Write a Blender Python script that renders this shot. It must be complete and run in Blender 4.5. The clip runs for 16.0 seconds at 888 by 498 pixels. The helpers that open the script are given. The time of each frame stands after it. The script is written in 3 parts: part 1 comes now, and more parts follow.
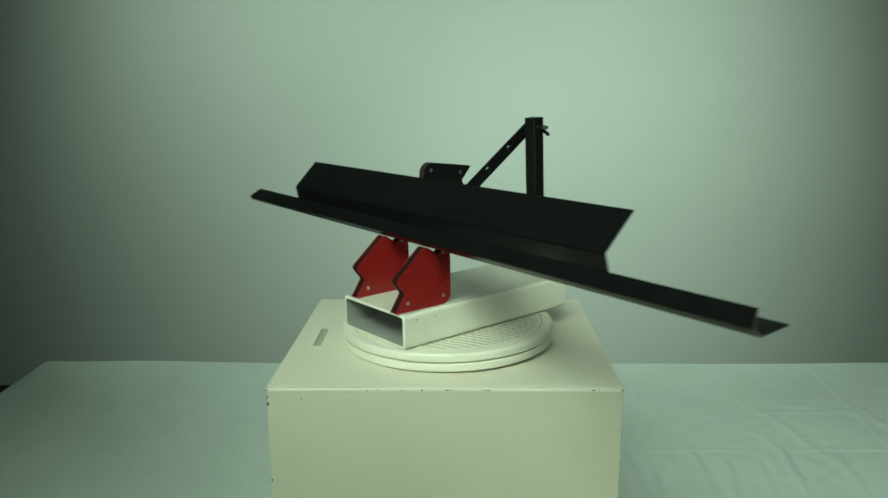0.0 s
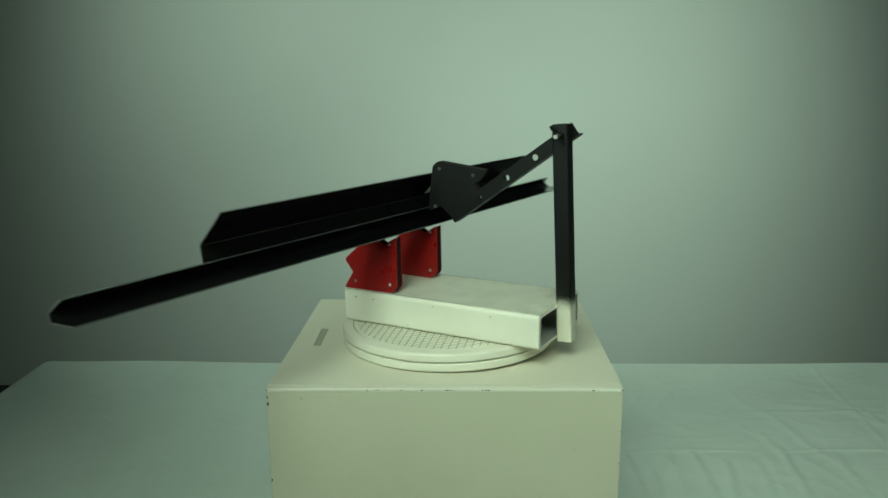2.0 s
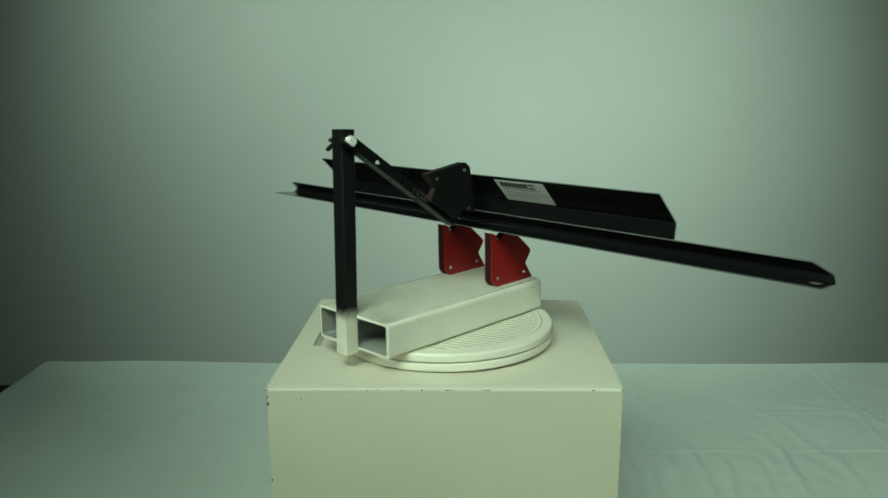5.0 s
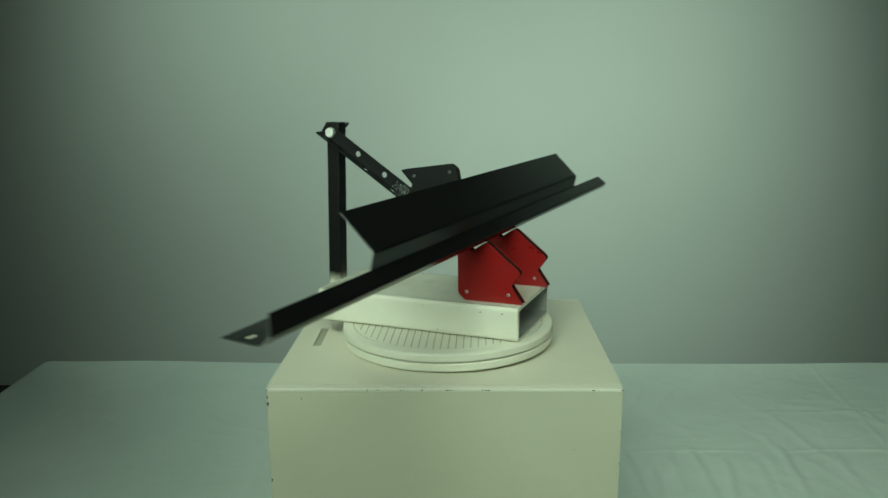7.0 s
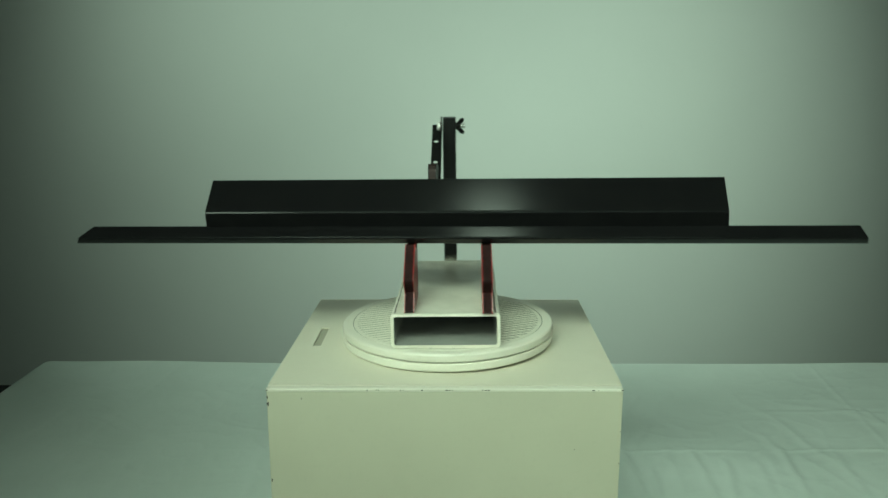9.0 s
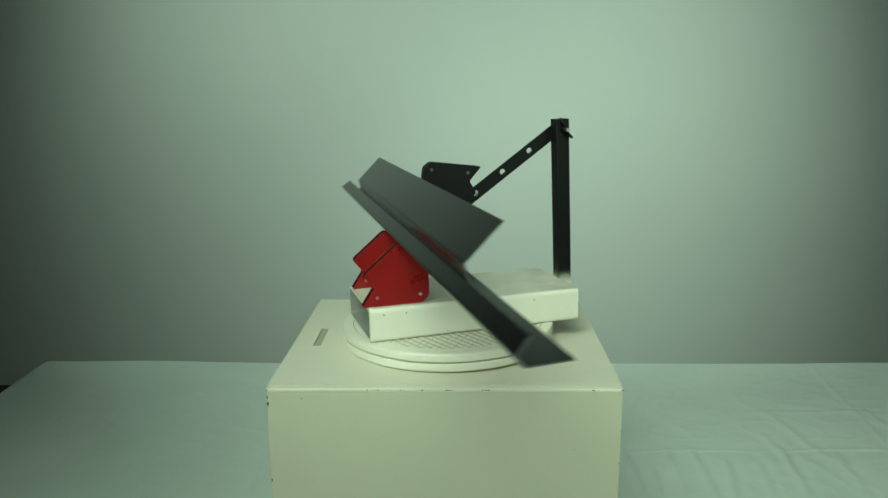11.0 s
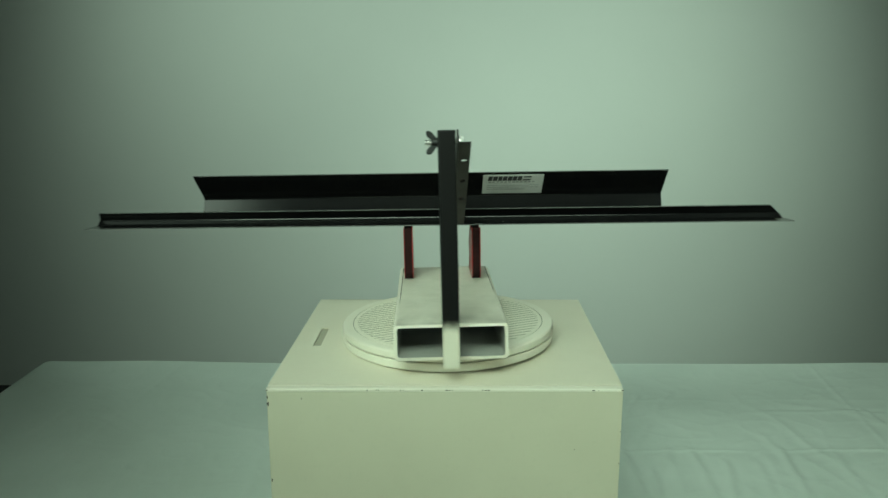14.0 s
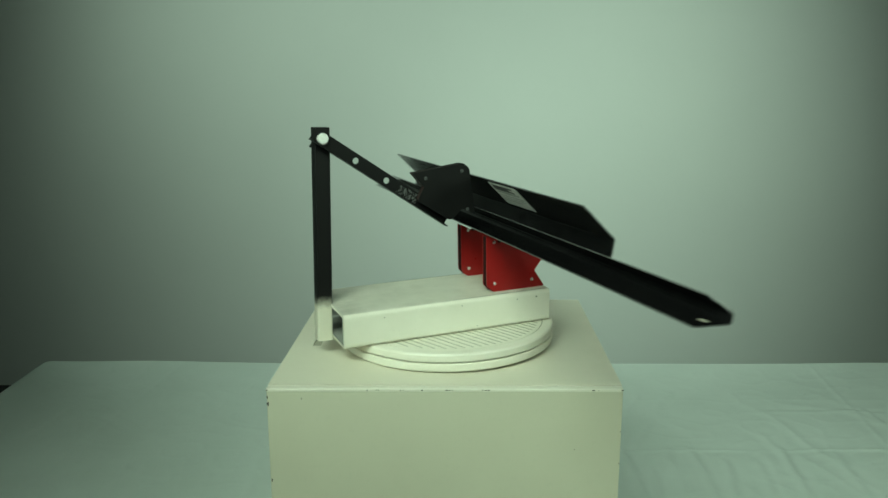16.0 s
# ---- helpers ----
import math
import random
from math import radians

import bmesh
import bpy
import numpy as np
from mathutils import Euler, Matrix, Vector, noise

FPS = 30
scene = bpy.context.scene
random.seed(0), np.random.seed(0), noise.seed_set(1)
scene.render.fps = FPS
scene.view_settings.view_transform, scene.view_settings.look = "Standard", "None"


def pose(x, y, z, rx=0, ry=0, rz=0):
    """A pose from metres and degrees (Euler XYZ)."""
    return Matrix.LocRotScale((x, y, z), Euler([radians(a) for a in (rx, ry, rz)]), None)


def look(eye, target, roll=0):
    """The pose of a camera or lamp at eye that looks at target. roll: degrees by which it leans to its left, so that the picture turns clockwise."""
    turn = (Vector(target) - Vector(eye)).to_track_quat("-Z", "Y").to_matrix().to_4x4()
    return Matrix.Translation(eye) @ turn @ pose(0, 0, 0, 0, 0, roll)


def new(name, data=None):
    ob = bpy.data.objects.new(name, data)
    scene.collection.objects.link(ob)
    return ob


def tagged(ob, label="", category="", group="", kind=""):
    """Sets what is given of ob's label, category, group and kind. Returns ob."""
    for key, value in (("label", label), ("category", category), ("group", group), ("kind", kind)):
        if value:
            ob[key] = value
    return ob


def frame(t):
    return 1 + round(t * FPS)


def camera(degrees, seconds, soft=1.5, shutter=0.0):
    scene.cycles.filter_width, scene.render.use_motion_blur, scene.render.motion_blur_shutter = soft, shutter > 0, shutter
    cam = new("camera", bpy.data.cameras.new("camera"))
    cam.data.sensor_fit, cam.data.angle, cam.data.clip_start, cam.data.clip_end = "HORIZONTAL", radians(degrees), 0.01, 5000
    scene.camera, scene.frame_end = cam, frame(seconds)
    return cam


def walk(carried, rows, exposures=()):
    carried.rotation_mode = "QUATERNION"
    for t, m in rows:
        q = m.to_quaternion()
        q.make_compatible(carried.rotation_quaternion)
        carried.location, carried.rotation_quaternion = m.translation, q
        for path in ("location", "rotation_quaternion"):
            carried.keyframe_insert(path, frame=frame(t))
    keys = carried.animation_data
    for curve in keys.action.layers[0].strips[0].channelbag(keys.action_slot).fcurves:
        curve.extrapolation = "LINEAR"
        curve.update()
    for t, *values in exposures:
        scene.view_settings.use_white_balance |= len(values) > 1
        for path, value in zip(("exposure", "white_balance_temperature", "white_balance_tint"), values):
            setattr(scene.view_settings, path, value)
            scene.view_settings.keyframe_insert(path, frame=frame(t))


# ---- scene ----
# The camera stands still on a tripod before the turntable.
cam = camera(59.45, 16.0, soft=1.5, shutter=0.7)
EYE = (0.0, -1.1703, 0.3609)
AIM = pose(*EYE, 90 - 12.032, 0, 0.180)
# The clip's camera stops down and opens up a little as the dark panel turns.
AUTO = [(0.0, 0.05), (1.0, 0.02), (1.5, -0.1), (2.0, -0.2), (2.5, -0.2), (3.0, -0.12), (4.0, -0.04), (5.2, -0.1), (6.5, -0.2), (7.0, -0.24), (7.5, -0.15),
        (8.5, -0.01), (9.0, 0.0), (10.2, 0.02), (11.5, -0.08), (12.0, -0.2), (12.5, -0.2), (13.0, -0.12), (14.0, -0.02), (16.0, -0.02)]
walk(cam, [(0.0, AIM), (16.0, AIM)], exposures=[(t, e - 0.05, 6080, -33) for t, e in AUTO])

# The turntable leans by one degree on the box; it turns clockwise seen from above.
LEAN = Matrix.Translation((0.002, 0.0, 0.0)) @ pose(0, 0, 0, 0, -1.006, 0.214)
TURN_START, TURN_RATE = 309.57, -34.81
# The motor runs a little unevenly under the long load: (seconds, degrees ahead or behind).
UNEVEN = [(0.0, -0.24), (0.5, -0.2), (1.0, 0.2), (1.5, 0.3), (2.0, 0.31), (2.5, -1.4), (3.0, -1.4), (3.5, -0.5), (4.0, -0.7), (5.0, -0.4),
          (6.5, -0.3), (7.0, 0.9), (7.5, 0.0), (8.0, 0.2), (8.5, 1.5), (9.0, 1.9), (10.2, 1.2), (11.5, 0.6), (12.0, 0.4), (12.5, -0.2), (13.0, -0.9), (13.5, -0.7),
          (14.0, -0.65), (14.5, -0.8), (15.0, -0.3), (15.5, 0.1), (16.0, 0.1)]


def angle(t):
    return TURN_START + TURN_RATE * t + float(np.interp(t, [u[0] for u in UNEVEN], [u[1] for u in UNEVEN]))


def turned(t):
    return LEAN @ pose(0, 0, 0, 0, 0, angle(t))


TURN_ROWS = [i * 0.25 for i in range(65)]

# ---- world and lamps ----
world = bpy.data.worlds.new("world")
world.use_nodes = True
scene.world = world
world.node_tree.nodes["Background"].inputs[0].default_value = (0.02, 0.022, 0.02, 1)
world.node_tree.nodes["Background"].inputs[1].default_value = 1.0


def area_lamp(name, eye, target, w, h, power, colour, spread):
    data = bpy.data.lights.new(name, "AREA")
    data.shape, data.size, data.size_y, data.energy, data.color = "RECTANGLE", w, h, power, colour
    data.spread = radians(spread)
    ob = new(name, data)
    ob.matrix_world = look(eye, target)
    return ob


# Two added fills wash the wall from the sides, a small lamp hangs over the turntable. Unseen fills are added beside and
# above the camera.
area_lamp("wall_fill_west", (-1.42, 0.856, 1.203), (0.543, 2.618, 0.149), 1.17, 0.21, 10.5, (1.0, 0.98, 0.93), 125)
area_lamp("wall_fill_east", (1.694, 0.183, 1.205), (0.233, 2.607, 0.111), 0.60, 0.30, 10.25, (1.0, 0.98, 0.93), 81.4)
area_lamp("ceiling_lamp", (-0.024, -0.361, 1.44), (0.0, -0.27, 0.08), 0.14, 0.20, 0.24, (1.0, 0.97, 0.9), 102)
area_lamp("front_fill_high", (-0.138, -1.30, 1.38), (0.255, 0.132, 0.117), 1.60, 0.80, 9.16, (1.0, 0.97, 0.9), 61.8)
area_lamp("front_fill_west", (-1.197, -1.403, 0.69), (0.072, 0.114, 0.40), 0.70, 0.51, 1.6, (1.0, 0.97, 0.9), 69.7)
area_lamp("front_fill_east", (1.28, -1.576, 0.55), (0.044, 0.069, -0.052), 0.76, 0.53, 1.6, (1.0, 0.97, 0.9), 120)

# ---- materials ----


class Nodes:
    """Short hand for building one node material."""

    def __init__(self, name, colour, rough=0.5, metal=0.0):
        self.mat = bpy.data.materials.new(name)
        self.mat.use_nodes = True
        self.tree = self.mat.node_tree
        self.bsdf = self.tree.nodes["Principled BSDF"]
        self.bsdf.inputs["Base Color"].default_value = (*colour, 1)
        self.bsdf.inputs["Roughness"].default_value = rough
        self.bsdf.inputs["Metallic"].default_value = metal
        self.coord = self.tree.nodes.new("ShaderNodeTexCoord")

    def noise(self, scale, detail=4.0, rough=0.55, stretch=None):
        n = self.tree.nodes.new("ShaderNodeTexNoise")
        n.inputs["Scale"].default_value = scale
        n.inputs["Detail"].default_value = detail
        n.inputs["Roughness"].default_value = rough
        src = self.coord.outputs["Object"]
        if stretch:
            m = self.tree.nodes.new("ShaderNodeMapping")
            m.inputs["Scale"].default_value = stretch
            self.tree.links.new(src, m.inputs["Vector"])
            src = m.outputs["Vector"]
        self.tree.links.new(src, n.inputs["Vector"])
        return n.outputs["Fac"]

    def ramp(self, fac, stops):
        r = self.tree.nodes.new("ShaderNodeValToRGB")
        while len(r.color_ramp.elements) < len(stops):
            r.color_ramp.elements.new(0.5)
        for e, (p, c) in zip(r.color_ramp.elements, stops):
            e.position = p
            e.color = (*c, 1) if len(c) == 3 else c
        self.tree.links.new(fac, r.inputs["Fac"])
        return r.outputs["Color"]

    def mix(self, fac, a, b):
        m = self.tree.nodes.new("ShaderNodeMix")
        m.data_type = "RGBA"
        for sock, v in ((m.inputs[0], fac), (m.inputs[6], a), (m.inputs[7], b)):
            if isinstance(v, (int, float)):
                sock.default_value = v
            elif isinstance(v, tuple):
                sock.default_value = (*v, 1)
            else:
                self.tree.links.new(v, sock)
        return m.outputs[2]

    def to(self, socket, out):
        self.tree.links.new(out, self.bsdf.inputs[socket])
        return self

    def bump(self, fac, strength=0.2, distance=0.001):
        b = self.tree.nodes.new("ShaderNodeBump")
        b.inputs["Strength"].default_value = strength
        b.inputs["Distance"].default_value = distance
        self.tree.links.new(fac, b.inputs["Height"])
        self.tree.links.new(b.outputs["Normal"], self.bsdf.inputs["Normal"])
        return self


def grey(v):
    return (v, v, v)


def paint(name, colour, dark, rough, big=6.0, fine=180.0, spread=0.25, bump=0.15):
    n = Nodes(name, colour, rough)
    blotch = n.ramp(n.noise(big, 5), [(0.35, dark), (0.65, colour)])
    speck = n.ramp(n.noise(fine, 2), [(0.28, tuple(c * (1 - spread) for c in colour)), (0.42, colour)])
    n.to("Base Color", n.mix(0.35, blotch, speck))
    n.to("Roughness", n.ramp(n.noise(big * 3, 4), [(0.3, grey(rough - 0.06)), (0.7, grey(rough + 0.08))]))
    return n.bump(n.noise(fine * 1.6, 3), bump, 0.0004)


M_WALL = paint("wall_paint", (0.62, 0.64, 0.61), (0.58, 0.60, 0.575), 0.85, 0.9, 60, 0.03, 0.2).mat
M_WALL_DARK = paint("dark_wall_paint", (0.16, 0.165, 0.16), (0.14, 0.145, 0.14), 0.85, 0.9, 60, 0.03, 0.2).mat
M_FLOOR = paint("dark_floor", (0.03, 0.03, 0.03), (0.02, 0.02, 0.02), 0.7, 3, 60).mat
M_CEILING = paint("ceiling_paint", (0.035, 0.035, 0.035), (0.028, 0.028, 0.028), 0.9, 1, 40, 0.05).mat
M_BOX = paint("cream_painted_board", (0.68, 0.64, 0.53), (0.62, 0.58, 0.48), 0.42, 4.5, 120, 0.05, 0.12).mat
M_BOX_FRONT = paint("darker_cream_body", (0.57, 0.55, 0.43), (0.52, 0.50, 0.39), 0.45, 4.5, 120, 0.05, 0.12).mat
M_DISK = paint("cream_plastic", (0.73, 0.70, 0.60), (0.67, 0.64, 0.54), 0.4, 8, 300, 0.05, 0.1).mat
# Shade colour of the box slot, also the pale view through the rail's.
M_SLOT = paint("slot_shade_and_view", (0.40, 0.38, 0.30), (0.34, 0.32, 0.25), 0.7).mat
# Grey that stands in for the darkness inside the tube.
M_BORE = paint("bore_shade_grey", (0.30, 0.30, 0.275), (0.23, 0.23, 0.21), 0.6, 14, 200).mat
M_ZINC = paint("bright_zinc", (0.80, 0.80, 0.77), (0.70, 0.70, 0.67), 0.3, 60, 400).mat
M_CHIP = paint("bare_chipped_edge", (0.05, 0.045, 0.035), (0.03, 0.03, 0.025), 0.8).mat
# Dark tone of the groove and nicks, also shade painted into the gaps.
M_GROOVE = paint("gap_shade_and_nicks", (0.20, 0.19, 0.145), (0.16, 0.15, 0.115), 0.8).mat
M_RIB = paint("darker_rib", (0.36, 0.34, 0.27), (0.19, 0.18, 0.14), 0.6, 26).mat
M_BLACK = Nodes("black_powder_coat", (0.006, 0.0062, 0.0065), 0.24)
M_BLACK.to("Base Color", M_BLACK.ramp(M_BLACK.noise(35, 5), [(0.3, (0.005, 0.005, 0.0055)), (0.7, (0.008, 0.008, 0.008))]))
M_BLACK.to("Roughness", M_BLACK.ramp(M_BLACK.noise(3, 3, 0.5, (1, 6, 6)), [(0.3, grey(0.15)), (0.7, grey(0.20))]))
M_BLACK.bsdf.inputs["Specular IOR Level"].default_value = 0.36
M_BLACK = M_BLACK.bump(M_BLACK.noise(1500, 2), 0.03, 0.0002).mat
M_BLACK_MATT = paint("black_enamel", (0.006, 0.006, 0.006), (0.004, 0.004, 0.004), 0.42, 14, 500, 0.3, 0.2)
M_BLACK_MATT.bsdf.inputs["Specular IOR Level"].default_value = 0.3
M_BLACK_MATT = M_BLACK_MATT.mat
# Lighter grey paints in the light that the cut edges catch.
M_EDGE = paint("sheet_edge_highlight", (0.13, 0.13, 0.125), (0.07, 0.07, 0.07), 0.45, 40, 400, 0.3).mat
M_RED = paint("red_enamel", (0.25, 0.009, 0.010), (0.20, 0.007, 0.008), 0.32, 14, 400, 0.15, 0.15).mat
M_CORE = paint("dark_magnet_core", (0.022, 0.007, 0.007), (0.008, 0.004, 0.004), 0.8, 40, 300)
M_CORE.bsdf.inputs["Specular IOR Level"].default_value = 0.15
M_CORE = M_CORE.mat
M_CORE_RED = paint("dark_red_core", (0.020, 0.008, 0.007), (0.012, 0.006, 0.005), 0.7, 20, 300).mat
M_STEEL = Nodes("zinc_plated_steel", (0.62, 0.62, 0.6), 0.28, 1.0)
M_STEEL.to("Roughness", M_STEEL.ramp(M_STEEL.noise(300, 3), [(0.3, grey(0.2)), (0.7, grey(0.42))]))
M_STEEL = M_STEEL.mat
M_STEEL_DARK = paint("blackened_steel", (0.08, 0.08, 0.08), (0.05, 0.05, 0.05), 0.4, 60).mat
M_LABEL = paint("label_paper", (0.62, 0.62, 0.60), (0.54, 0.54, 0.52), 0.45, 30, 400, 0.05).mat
M_INK = paint("label_ink", (0.03, 0.03, 0.035), (0.02, 0.02, 0.022), 0.5, 40, 400).mat
M_INK_GREY = paint("faded_label_ink", (0.30, 0.30, 0.30), (0.24, 0.24, 0.24), 0.5, 40, 400).mat


def tube_material():
    """White paint, darker and blotchy on the top face and towards the post's foot."""
    n = Nodes("white_painted_steel", (0.77, 0.74, 0.64), 0.36)
    sep = n.tree.nodes.new("ShaderNodeSeparateXYZ")
    n.tree.links.new(n.coord.outputs["Object"], sep.inputs[0])

    def span(out, lo, hi):
        m = n.tree.nodes.new("ShaderNodeMapRange")
        m.interpolation_type = "SMOOTHSTEP"
        m.inputs["From Min"].default_value, m.inputs["From Max"].default_value = lo, hi
        n.tree.links.new(out, m.inputs["Value"])
        return m.outputs["Result"]

    def times(a, b):
        m = n.tree.nodes.new("ShaderNodeMath")
        m.operation = "MULTIPLY"
        for sock, v in ((m.inputs[0], a), (m.inputs[1], b)):
            if isinstance(v, float):
                sock.default_value = v
            else:
                n.tree.links.new(v, sock)
        return m.outputs[0]

    base_tone = n.ramp(n.noise(9, 5), [(0.35, (0.71, 0.68, 0.58)), (0.65, (0.78, 0.75, 0.65))])
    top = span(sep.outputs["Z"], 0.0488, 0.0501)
    top_tone = times(top, n.ramp(n.noise(16, 6, 0.65), [(0.30, grey(0.30)), (0.70, grey(0.85))]))
    toned = n.mix(top_tone, base_tone, (0.50, 0.475, 0.40))
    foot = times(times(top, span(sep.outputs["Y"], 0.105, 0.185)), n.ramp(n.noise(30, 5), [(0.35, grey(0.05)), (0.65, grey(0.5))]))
    toned = n.mix(foot, toned, (0.26, 0.24, 0.20))
    specks = n.ramp(n.noise(240, 2), [(0.23, grey(0.35)), (0.30, grey(0))])
    n.to("Base Color", n.mix(specks, toned, (0.40, 0.38, 0.32)))
    n.to("Roughness", n.ramp(n.noise(27, 4), [(0.3, grey(0.34)), (0.7, grey(0.48))]))
    return n.bump(n.noise(420, 3), 0.18, 0.0004).mat


M_TUBE = tube_material()


def post_material():
    """Black enamel whose foot was painted over together with the tube."""
    n = Nodes("black_post_with_painted_foot", (0.006, 0.006, 0.006), 0.40)
    n.bsdf.inputs["Specular IOR Level"].default_value = 0.28
    sep = n.tree.nodes.new("ShaderNodeSeparateXYZ")
    n.tree.links.new(n.coord.outputs["Object"], sep.inputs[0])
    add = n.tree.nodes.new("ShaderNodeMath")
    add.operation = "MULTIPLY_ADD"
    n.tree.links.new(n.noise(60, 3), add.inputs[0])
    add.inputs[1].default_value = 0.016
    n.tree.links.new(sep.outputs["Z"], add.inputs[2])
    mask = n.ramp(add.outputs[0], [(0.056, grey(1)), (0.072, grey(0))])
    n.to("Base Color", n.mix(mask, (0.007, 0.007, 0.007), (0.66, 0.63, 0.52)))
    return n.bump(n.noise(500, 3), 0.25, 0.0004).mat


M_POST = post_material()


def cloth_material():
    n = Nodes("white_cotton_cloth", (0.57, 0.62, 0.58), 0.9)
    n.to("Base Color", n.ramp(n.noise(5, 5), [(0.3, (0.56, 0.615, 0.575)), (0.7, (0.61, 0.665, 0.625))]))
    n.bsdf.inputs["Sheen Weight"].default_value = 0.15
    return n.bump(n.noise(32, 9, 0.68), 0.45, 0.003).mat


M_CLOTH = cloth_material()

# ---- mesh helpers ----


def link_mesh(name, bm, material, smooth=False):
    bmesh.ops.recalc_face_normals(bm, faces=bm.faces)
    me = bpy.data.meshes.new(name)
    bm.to_mesh(me)
    bm.free()
    for m in material if isinstance(material, (list, tuple)) else [material]:
        me.materials.append(m)
    if smooth:
        for p in me.polygons:
            p.use_smooth = True
    return me


def part(name, bm, material, parent, label="", smooth=False):
    ob = new(name, link_mesh(name, bm, material, smooth))
    ob.parent = parent
    return tagged(ob, label)


def bevel(bm, width, segments=2, angle=30):
    edges = [e for e in bm.edges if len(e.link_faces) == 2 and e.calc_face_angle(0) > radians(angle)]
    bmesh.ops.bevel(bm, geom=edges, offset=width, segments=segments, affect="EDGES", profile=0.5, clamp_overlap=True)
    return bm


def box(x0, x1, y0, y1, z0, z1, bm=None):
    bm = bm or bmesh.new()
    m = Matrix.Translation(((x0 + x1) / 2, (y0 + y1) / 2, (z0 + z1) / 2)) @ Matrix.Diagonal((x1 - x0, y1 - y0, z1 - z0, 1))
    bmesh.ops.create_cube(bm, size=1, matrix=m)
    return bm


def cylinder(r, h, m=Matrix(), seg=32, r2=None, bm=None):
    """A cylinder along its own z from 0 to h."""
    bm = bm or bmesh.new()
    bmesh.ops.create_cone(bm, cap_ends=True, segments=seg, radius1=r, radius2=r if r2 is None else r2, depth=h,
                          matrix=m @ Matrix.Translation((0, 0, h / 2)))
    return bm


def prism(outline, x0, x1, bm=None):
    """A plate whose outline (y, z) is pushed from x0 to x1."""
    bm = bm or bmesh.new()
    a = [bm.verts.new((x0, y, z)) for y, z in outline]
    b = [bm.verts.new((x1, y, z)) for y, z in outline]
    bm.faces.new(a)
    bm.faces.new(list(reversed(b)))
    n = len(outline)
    for i in range(n):
        bm.faces.new((a[i], b[i], b[(i + 1) % n], a[(i + 1) % n]))
    return bm


def lathe(profile, seg=96, bm=None):
    """Turns (r, z) pairs about z; the ends on the axis are closed."""
    bm = bm or bmesh.new()
    rings = []
    for r, z in profile:
        if r < 1e-6:
            rings.append([bm.verts.new((0, 0, z))])
        else:
            rings.append([bm.verts.new((r * math.cos(2 * math.pi * k / seg), r * math.sin(2 * math.pi * k / seg), z)) for k in range(seg)])
    for a, b in zip(rings, rings[1:]):
        for k in range(seg):
            j = (k + 1) % seg
            if len(a) == 1:
                bm.faces.new((a[0], b[k], b[j]))
            elif len(b) == 1:
                bm.faces.new((a[k], b[0], a[j]))
            else:
                bm.faces.new((a[k], b[k], b[j], a[j]))
    return bm


def rounded(points, radii, steps=4):
    """A closed outline with its corners rounded off."""
    out, n = [], len(points)
    for i, p in enumerate(points):
        p = Vector(p)
        a, b = Vector(points[i - 1]) - p, Vector(points[(i + 1) % n]) - p
        r = min(radii[i] if isinstance(radii, (list, tuple)) else radii, a.length * 0.45, b.length * 0.45)
        p0, p1 = p + a.normalized() * r, p + b.normalized() * r
        for k in range(steps + 1):
            t = k / steps
            out.append(tuple((1 - t) ** 2 * p0 + 2 * t * (1 - t) * p + t * t * p1))
    return out


def thing(name, label, category, group=""):
    return tagged(new(name), label, category, group)


def setting(name, bm, material, label, category, smooth=False):
    return tagged(new(name, link_mesh(name, bm, material, smooth)), label, category, kind="structure")


# ---- the room ----
BOX_TOP, CLOTH_TOP, FLOOR_Z, CEIL_Z, WALL_Y = -0.0298, -0.42, -1.17, 1.5, 2.62
setting("floor", box(-4.2, 4.2, -3.7, WALL_Y + 0.2, FLOOR_Z - 0.1, FLOOR_Z), M_FLOOR, "dark floor of the photo room", "floor")
setting("wall_north", box(-4.2, 4.2, WALL_Y, WALL_Y + 0.15, FLOOR_Z, CEIL_Z), M_WALL, "plain pale painted wall behind the table", "wall")
# Unseen walls and ceiling are added dark, to keep the panel's reflections dark.
setting("wall_south", box(-4.2, 4.2, -3.7, -3.55, FLOOR_Z, CEIL_Z), M_WALL_DARK, "unseen dark grey wall", "wall")
setting("wall_west", box(-4.35, -4.2, -3.7, WALL_Y + 0.15, FLOOR_Z, CEIL_Z), M_WALL_DARK, "unseen dark grey wall", "wall")
setting("wall_east", box(4.2, 4.35, -3.7, WALL_Y + 0.15, FLOOR_Z, CEIL_Z), M_WALL_DARK, "unseen dark grey wall", "wall")
setting("ceiling", box(-4.35, 4.35, -3.7, WALL_Y + 0.15, CEIL_Z, CEIL_Z + 0.1), M_CEILING, "unseen dark grey ceiling", "ceiling")


